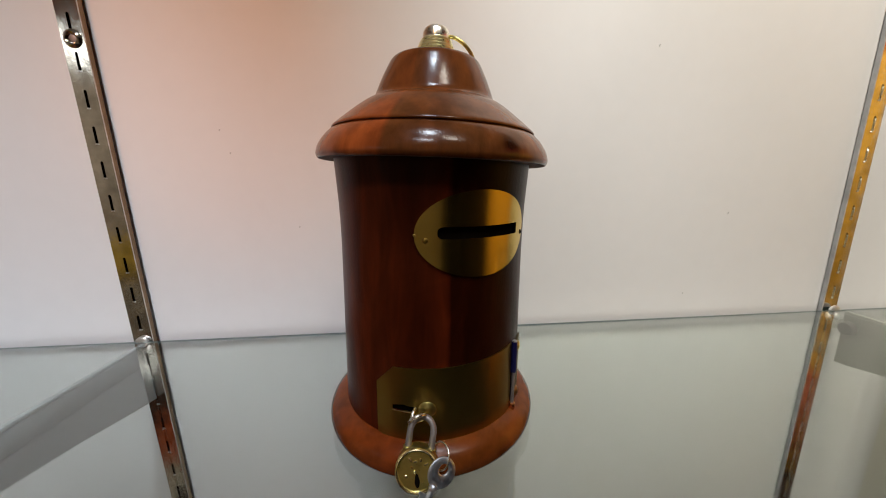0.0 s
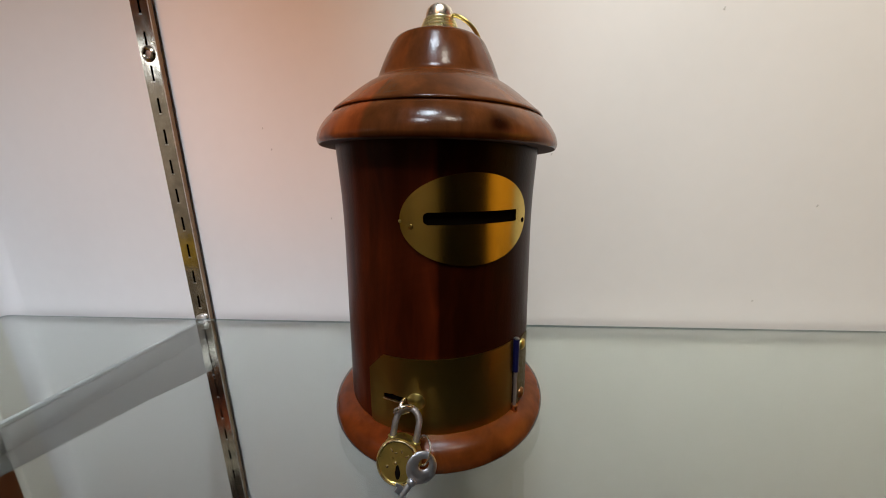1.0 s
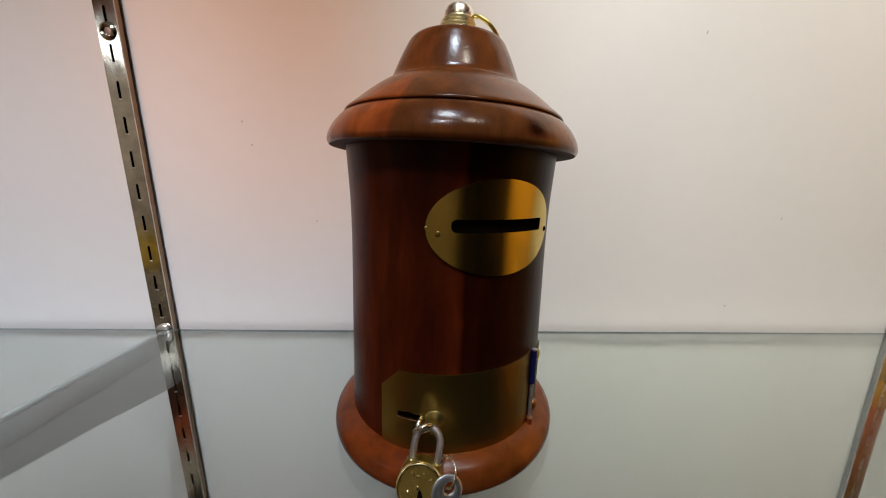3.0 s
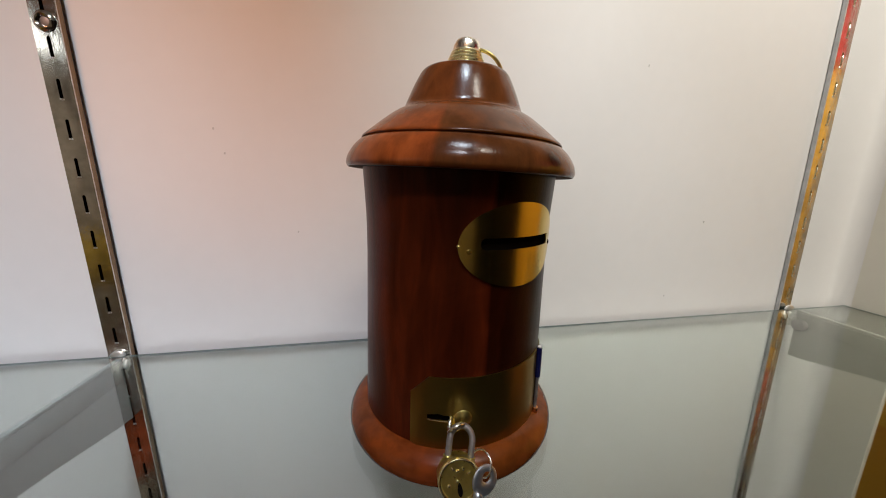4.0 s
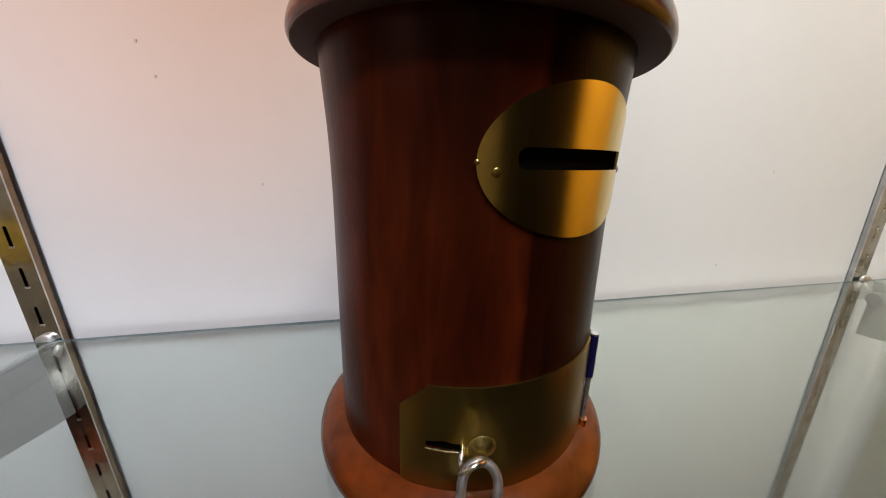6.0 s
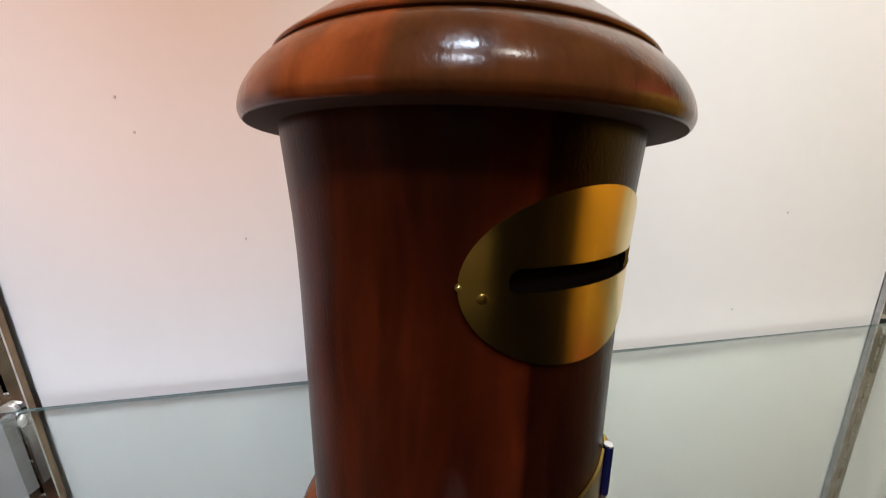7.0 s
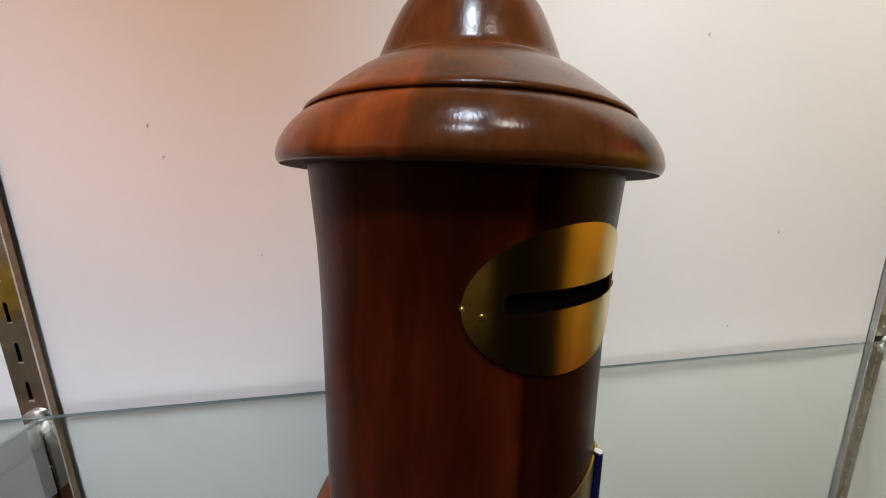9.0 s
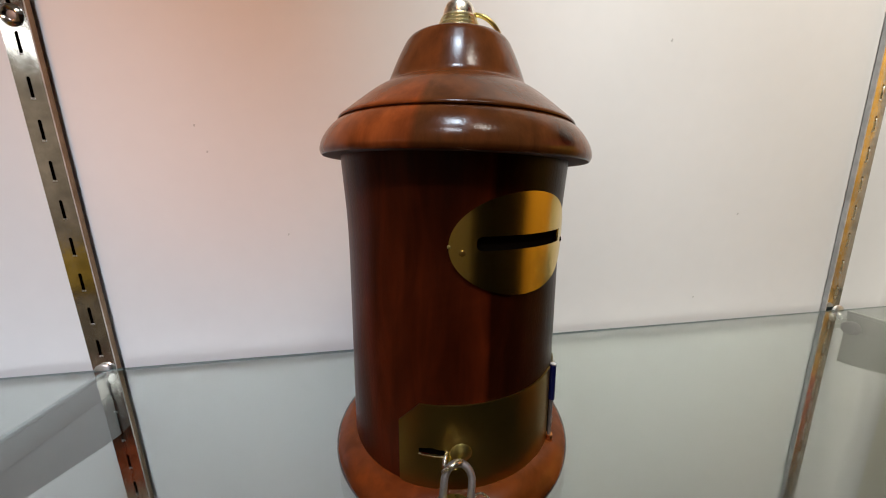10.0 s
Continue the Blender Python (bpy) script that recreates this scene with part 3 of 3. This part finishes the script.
def door_plate():
    """The sheet over the little door, with clipped corners and a keyhole slot."""
    def top(d):
        return 0.0632 + (d + 32.5) / 10 * 0.0133 if d < -22.5 else 0.0765 + (d + 22.5) / 74.5 * 0.0035

    def low(d):
        return 0.0238 - (d + 32.5) / 15 * 0.0060 if d < -17.5 else 0.0178

    def slot_low(d):
        return HASP_SLOT[2] - 0.0007 * math.exp(-((d + 20.5) / 1.6) ** 2) + 0.0004 * math.exp(-((d + 15.5) / 1.2) ** 2)

    def slot_high(d):
        return HASP_SLOT[3] + 0.0008 * math.exp(-((d + 16.8) / 2.0) ** 2) - 0.0006 * math.exp(-((d + 22.5) / 1.2) ** 2)

    degs = sorted({-32.5 + 2.0 * k for k in range(43)} | {HASP_SLOT[0] + 1.0 * k for k in range(1, 12)} | {-17.5, HASP_SLOT[0], HASP_SLOT[1], 52.0})
    bm = bmesh.new()
    lay = []
    for o in (0.0002, 0.0012):
        lay.append([[bm.verts.new(on_body(d, z, o)) for z in (low(d), (low(d) + HASP_SLOT[2]) / 2, slot_low(d), slot_high(d), (HASP_SLOT[3] + top(d)) / 2, top(d))] for d in degs])
    n = len(degs)
    for L in lay:
        for k in range(n - 1):
            for i in range(5):
                if i == 2 and HASP_SLOT[0] - 0.01 < (degs[k] + degs[k + 1]) / 2 < HASP_SLOT[1]:
                    continue
                bm.faces.new((L[k][i], L[k + 1][i], L[k + 1][i + 1], L[k][i + 1]))
    lo, hi = lay
    for k in range(n - 1):
        for i in (0, 5):
            bm.faces.new((lo[k][i], lo[k + 1][i], hi[k + 1][i], hi[k][i]))
    for i in range(5):
        for k in (0, n - 1):
            bm.faces.new((lo[k][i], lo[k][i + 1], hi[k][i + 1], hi[k][i]))
    return bm


def outward(deg, z, off=0.0):
    """A pose on the barrel whose z axis points outwards."""
    return Matrix.Translation(on_body(deg, z, off)) @ pose(0, 0, 0, 0, 0, deg) @ pose(0, 0, 0, 90, 0, 0)


def money_box():
    box = tagged(new("money_box"), "turned dark red wooden money box with brass plates, on glass shelf", "money box")
    box.location = (BOX_X, BOX_Y, SHELF)
    tip = Matrix.Rotation(LEAN, 4, "Y")
    foot = [(0, 0.0002), (0.077, 0.0002), (0.0824, 0.0012), (0.0862, 0.0046), (0.0876, 0.0096), (0.0867, 0.0148), (0.0836, 0.0192), (0.0790, 0.0222), (0.0748, 0.0236), (0.0710, 0.0240), (0, 0.0240)]
    part("base", lathe(foot[:2] + soft_profile(foot[2:9], 4) + foot[9:], 128), WOOD_BASE, box, "rounded orange-brown wooden foot")
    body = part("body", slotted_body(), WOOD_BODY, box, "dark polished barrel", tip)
    # Black drums just behind the slots stand for the dark hollow inside.
    part("shade_drum", lathe([(0, 0.150), (0.0701, 0.150), (0.0701, 0.186), (0, 0.186)], 96), DARK, body, "black drum painted as the dark behind the coin slot")
    part("shade_drum", lathe([(0, 0.036), (0.0714, 0.036), (0.0714, 0.058), (0, 0.058)], 96), DARK, body, "black drum painted as the dark behind the hasp slot")
    under = [(0, 0.2126), (0.0735, 0.2126), (0.0738, 0.2114), (0.0826, 0.2110)]
    rim = [(0.0826, 0.2110), (0.0850, 0.2112), (0.0860, 0.2126), (0.0863, 0.2150), (0.0850, 0.2196), (0.0820, 0.2247), (0.0785, 0.2288), (0.0758, 0.2311)]
    flare = [(0.0753, 0.2322), (0.0750, 0.2336), (0.0705, 0.2374), (0.0628, 0.2438), (0.0556, 0.2494), (0.0502, 0.2529), (0.0464, 0.2546)]
    cone = [(0.0452, 0.2549), (0.0416, 0.2640), (0.0383, 0.2716), (0.0352, 0.2778), (0.0333, 0.2812), (0.0312, 0.2833), (0.0276, 0.2844), (0.022, 0.2846), (0, 0.2846)]
    lid = part("lid", lathe(under + soft_profile(rim, 4)[1:] + [(0.0738, 0.2312), (0.0738, 0.2321)] + soft_profile(flare, 3) + soft_profile(cone[:7], 4)[1:] + cone[7:], 128), WOOD_LID, box, "bell-shaped brown lid with a turned groove", tip @ Matrix.Translation((0.0008, 0, 0.2308)) @ Matrix.Rotation(0.026, 4, "Y") @ Matrix.Translation((0, 0, -0.2311)))
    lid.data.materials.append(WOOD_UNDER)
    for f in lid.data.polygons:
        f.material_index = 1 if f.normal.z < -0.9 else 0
    collar = [(0, 0.2835), (0.0168, 0.2835), (0.0170, 0.2848)]
    for k in range(6):
        z, r = 0.2852 + 0.0023 * k, 0.0163 - 0.0010 * k
        collar += [(r - 0.0003, z), (r + 0.0003, z + 0.0006), (r + 0.0003, z + 0.0012), (r - 0.0005, z + 0.0019)]
    collar += [(0.0103, 0.2992), (0, 0.2992)]
    part("knob", lathe(collar, 48), KNOB_BRASS, lid, "grooved polished brass collar")
    cap = [(0, 0.2985), (0.0100, 0.2985), (0.0101, 0.2996), (0.0099, 0.3018), (0.0094, 0.3038), (0.0082, 0.3060), (0.0060, 0.3074), (0.0030, 0.3081), (0, 0.3082)]
    part("knob_cap", lathe(cap[:3] + soft_profile(cap[2:8], 4)[1:] + cap[8:], 48), CAP_BRASS, lid, "shiny domed brass cap")
    lean, drop = Vector((0.94 * 0.80, 0.34 * 0.80, -0.60)), Vector((-0.34, 0.94, 0.0))
    loop = [Vector((0.0172, 0.0058, 0.2930)) + 0.0140 * (math.cos(a) * lean + math.sin(a) * drop) for a in [2 * math.pi * k / 36 for k in range(36)]]
    part("carrying_ring", tube(loop, 0.0013, 10, True), BRASS_OLD, lid, "thin brass ring through the knob")
    plate = part("slot_plate", oval_plate(), BRASS_SHEET, box, "oval brass plate round the coin slot", tip)
    for d, z in ((-4.8, 0.1624), (57.2, 0.1631)):
        part("screw", dome(0.0017, 0.0006, 14), BRASS_DARK if d < 0 else DARK, plate, "dull screw head" if d < 0 else "black screw hole", outward(d, z, 0.0011))
    part("nub", dome(0.0010, 0.0010, 10), BRASS_OLD, plate, "tiny nail at the tip of the plate", outward(-10.0, 0.1657, 0.0011))
    door = part("door_plate", door_plate(), BRASS_DARK, box, "darkened brass door plate with clipped corners", tip)
    swell = lathe([(0.0066, -0.0006), (0.0060, 0.0001), (0.0050, 0.0008), (0.0038, 0.0014), (0.0026, 0.0019), (0.0012, 0.0022), (0, 0.0023)], 32)
    # Highlight on the swelling put in as a brighter brass than the plate's.
    part("stud", swell, BRASS_OLD, door, "pressed round swelling", outward(-3.9, 0.0478, 0.0010))
    lower = [on_body(HASP_SLOT[0] + (HASP_SLOT[1] - HASP_SLOT[0]) * k / 5, HASP_SLOT[2] - 0.0002 * (k % 2), 0.0013) for k in range(6)]
    part("slot_lip", tube(lower, 0.0004, 8), BRASS, door, "bright bent lip of the slot")
    part("staple", tube([on_body(-10.2, 0.0475, -0.002), on_body(-10.4, 0.0482, 0.003), on_body(-10.8, 0.0472, 0.0052), on_body(-11.0, 0.0454, 0.0066), on_body(-11.0, 0.0434, 0.0056)], 0.0012), RING_STEEL, door, "small bent wire staple")
    hinge = part("hinge", wrap([[(56 + 1.25 * k, z) for k in range(14)] for z in (0.0250, 0.0400, 0.0550, 0.0765)], 0.0010), HINGE_BRASS, box, "dull brass hinge leaf", tip)
    for d, z in ((62.2, 0.0719), (62.8, 0.0318)):
        part("screw", dome(0.0042, 0.0024, 20), BRASS_OLD if z > 0.05 else OLD_COPPER, hinge, "round brass screw head" if z > 0.05 else "dark coppery screw head", outward(d, z, 0.0012))
    pin = lambda a, b: [on_body(53.6, a, 0.0026), on_body(53.6, (a + b) / 2, 0.0026), on_body(53.6, b, 0.0026)]
    part("pin", tube(pin(0.0195, 0.0810), 0.0013, 12), STEEL, hinge, "grey steel hinge pin")
    part("sleeve", tube(pin(0.0560, 0.0806), 0.0021, 14), BLUE, hinge, "dark blue sleeve on the pin")
    part("cap", tube(pin(0.0806, 0.0814), 0.0019, 14), ZINC, hinge, "pale top of the sleeve")
    part("ferrule", tube(pin(0.0172, 0.0290), 0.0024, 14), COPPER, hinge, "copper end of the pin")
    return box


money_box()


# ---- padlock and keys ----
def padlock():
    lock = tagged(new("padlock"), "small round brass padlock with grey steel shackle hanging on the box", "padlock")
    lock.matrix_world = pose(0.0335, 0.1572, 1.1240, -20, 9, -5) @ Matrix.Scale(0.93, 4)
    side = lathe([(0, -0.0050), (0.0118, -0.0052), (0.0124, -0.0058), (0.0136, -0.0058), (0.0142, -0.0050), (0.0143, -0.0036), (0.0138, -0.0026), (0.0137, 0.0036), (0.0140, 0.0050), (0.0132, 0.0062), (0, 0.0064)], 64)
    part("case", side, BRASS_OLD, lock, "worn brass case", pose(0, 0, 0, -90, 0, 0))
    part("rim", tube(ring_points((0, -0.0056, 0), 0.0131, (90, 0, 0), 48), 0.0008, 8, True), BRASS, lock, "bright raised rim")
    hole = bmesh.new()
    shape = [(0.0017 * math.cos(2 * math.pi * k / 20) * (1.0 if math.sin(2 * math.pi * k / 20) < 0.2 else 0.8), 0.0042 * math.sin(2 * math.pi * k / 20)) for k in range(20)]
    rings = [[hole.verts.new((px, y, pz)) for px, pz in shape] for y in (-0.0007, 0.0004)]
    for k in range(20):
        hole.faces.new((rings[0][k], rings[0][(k + 1) % 20], rings[1][(k + 1) % 20], rings[1][k]))
    hole.faces.new(rings[0])
    hole.faces.new(rings[1][::-1])
    part("keyhole", hole, DARK, lock, "dark keyhole", pose(0.0012, -0.0051, -0.0056, 0, -14, 0))
    for x, z, w, turn in ((-0.0052, 0.0066, 0.0030, 40), (-0.0020, 0.0056, 0.0022, -20), (0.0016, 0.0072, 0.0022, 60), (0.0056, 0.0052, 0.0030, -35)):
        part("stamped_bar", block(-w / 2, w / 2, -0.0006, 0.0002, -0.0006, 0.0006, 0.0003), BRASS, lock, "", pose(x, -0.0052, z, 0, turn, 0))
    for x, z in ((-0.0064, -0.0040), (-0.0012, -0.0006)):
        part("rivet", dome(0.0012, 0.0008, 12), BRASS, lock, "", pose(x, -0.0051, z, 90, 0, 0))
    arch = [(-0.0080, 0.003, 0.0100), (-0.0080, 0.003, 0.0160)] + [(-0.0080 * math.cos(math.pi * k / 14), 0.003 + 0.002 * math.sin(math.pi * k / 14), 0.0215 + 0.0088 * math.sin(math.pi * k / 14)) for k in range(15)] + [(0.0080, 0.003, 0.0160), (0.0080, 0.003, 0.0095)]
    part("shackle", tube(arch, 0.0022, 14), STEEL, lock, "dull grey steel shackle")
    for px in (-0.0080, 0.0080):
        part("collar", tube(ring_points((px, 0.003, 0.0110), 0.0027, (0, 0, 0), 20), 0.0007, 8, True), BRASS_OLD, lock, "brass collar round the shackle leg")
    return lock


padlock()


def wire_ring(name, centre, u, v, radius, thick, mat, label):
    """A closed ring in the plane of two directions."""
    u = Vector(u).normalized()
    v = (Vector(v) - u * Vector(v).dot(u)).normalized()
    loop = [Vector(centre) + radius * (math.cos(2 * math.pi * k / 32) * u + math.sin(2 * math.pi * k / 32) * v) for k in range(32)]
    return tagged(link_mesh(name, tube(loop, thick, 10, True), mat, 60), label, "ring")


wire_ring("wire_ring", (0.0345, 0.1690, 1.1484), (1.0, 0.25, 0.15), (0.0, -0.55, 0.75), 0.0056, 0.0010, RING_STEEL, "thin bright wire ring joining the staple and the padlock")
wire_ring("split_ring", (0.0482, 0.1572, 1.1312), (0.36, -0.88, -0.36), (0.45, 0.1, 0.85), 0.0076, 0.0006, RING_STEEL, "thin steel split ring joining the key and the shackle")


def key(loc):
    k = tagged(new("padlock_key"), "small nickel key with a round bow hanging beside the padlock", "key")
    k.matrix_world = loc
    bow = bmesh.new()
    n = 40
    loops = []
    for r, y, dx in ((0.0098, -0.0010, 0), (0.0104, -0.0005, 0), (0.0104, 0.0005, 0), (0.0098, 0.0010, 0), (0.0044, 0.0010, 0.0024), (0.0037, 0.0005, 0.0024), (0.0037, -0.0005, 0.0024), (0.0044, -0.0010, 0.0024)):
        loops.append([bow.verts.new((r * math.cos(2 * math.pi * i / n), y, r * math.sin(2 * math.pi * i / n) + dx)) for i in range(n)])
    for a, b in zip(loops, loops[1:] + loops[:1]):
        for i in range(n):
            bow.faces.new((a[i], a[(i + 1) % n], b[(i + 1) % n], b[i]))
    part("bow", bow, KEY_STEEL, k, "round nickel bow with a hole")
    neck = lathe([(0, -0.0215), (0.0016, -0.0215), (0.0021, -0.0205), (0.0021, -0.0128), (0.0030, -0.0120), (0.0034, -0.0100), (0.0030, -0.0088), (0, -0.0086)], 20)
    part("shank", neck, KEY_STEEL, k, "round shank with a collar")
    bit = block(-0.0062, -0.0012, -0.0006, 0.0006, -0.0212, -0.0158, 0.0003)
    block(-0.0080, -0.0058, -0.0006, 0.0006, -0.0180, -0.0160, 0.0003, bm=bit)
    part("bit", bit, KEY_STEEL, k)
    return k


key(pose(0.0484, 0.1494, 1.1268, -22, 43, 6) @ Matrix.Scale(0.86, 4))

# ---- small scuffs on the wall ----
for x, z in ((0.4097, 1.1309), (0.337, 1.4533), (0.4595, 1.245), (-0.199, 1.3625), (-0.118, 1.243), (-0.1904, 1.3356), (0.167, 1.314)):
    part("scuff", block(-0.0007, 0.0007, -0.0003, 0.0003, -0.0012, 0.0012), MARK, BACK, "", pose(x, WALL - 0.0003, z, 0, 20, 0))
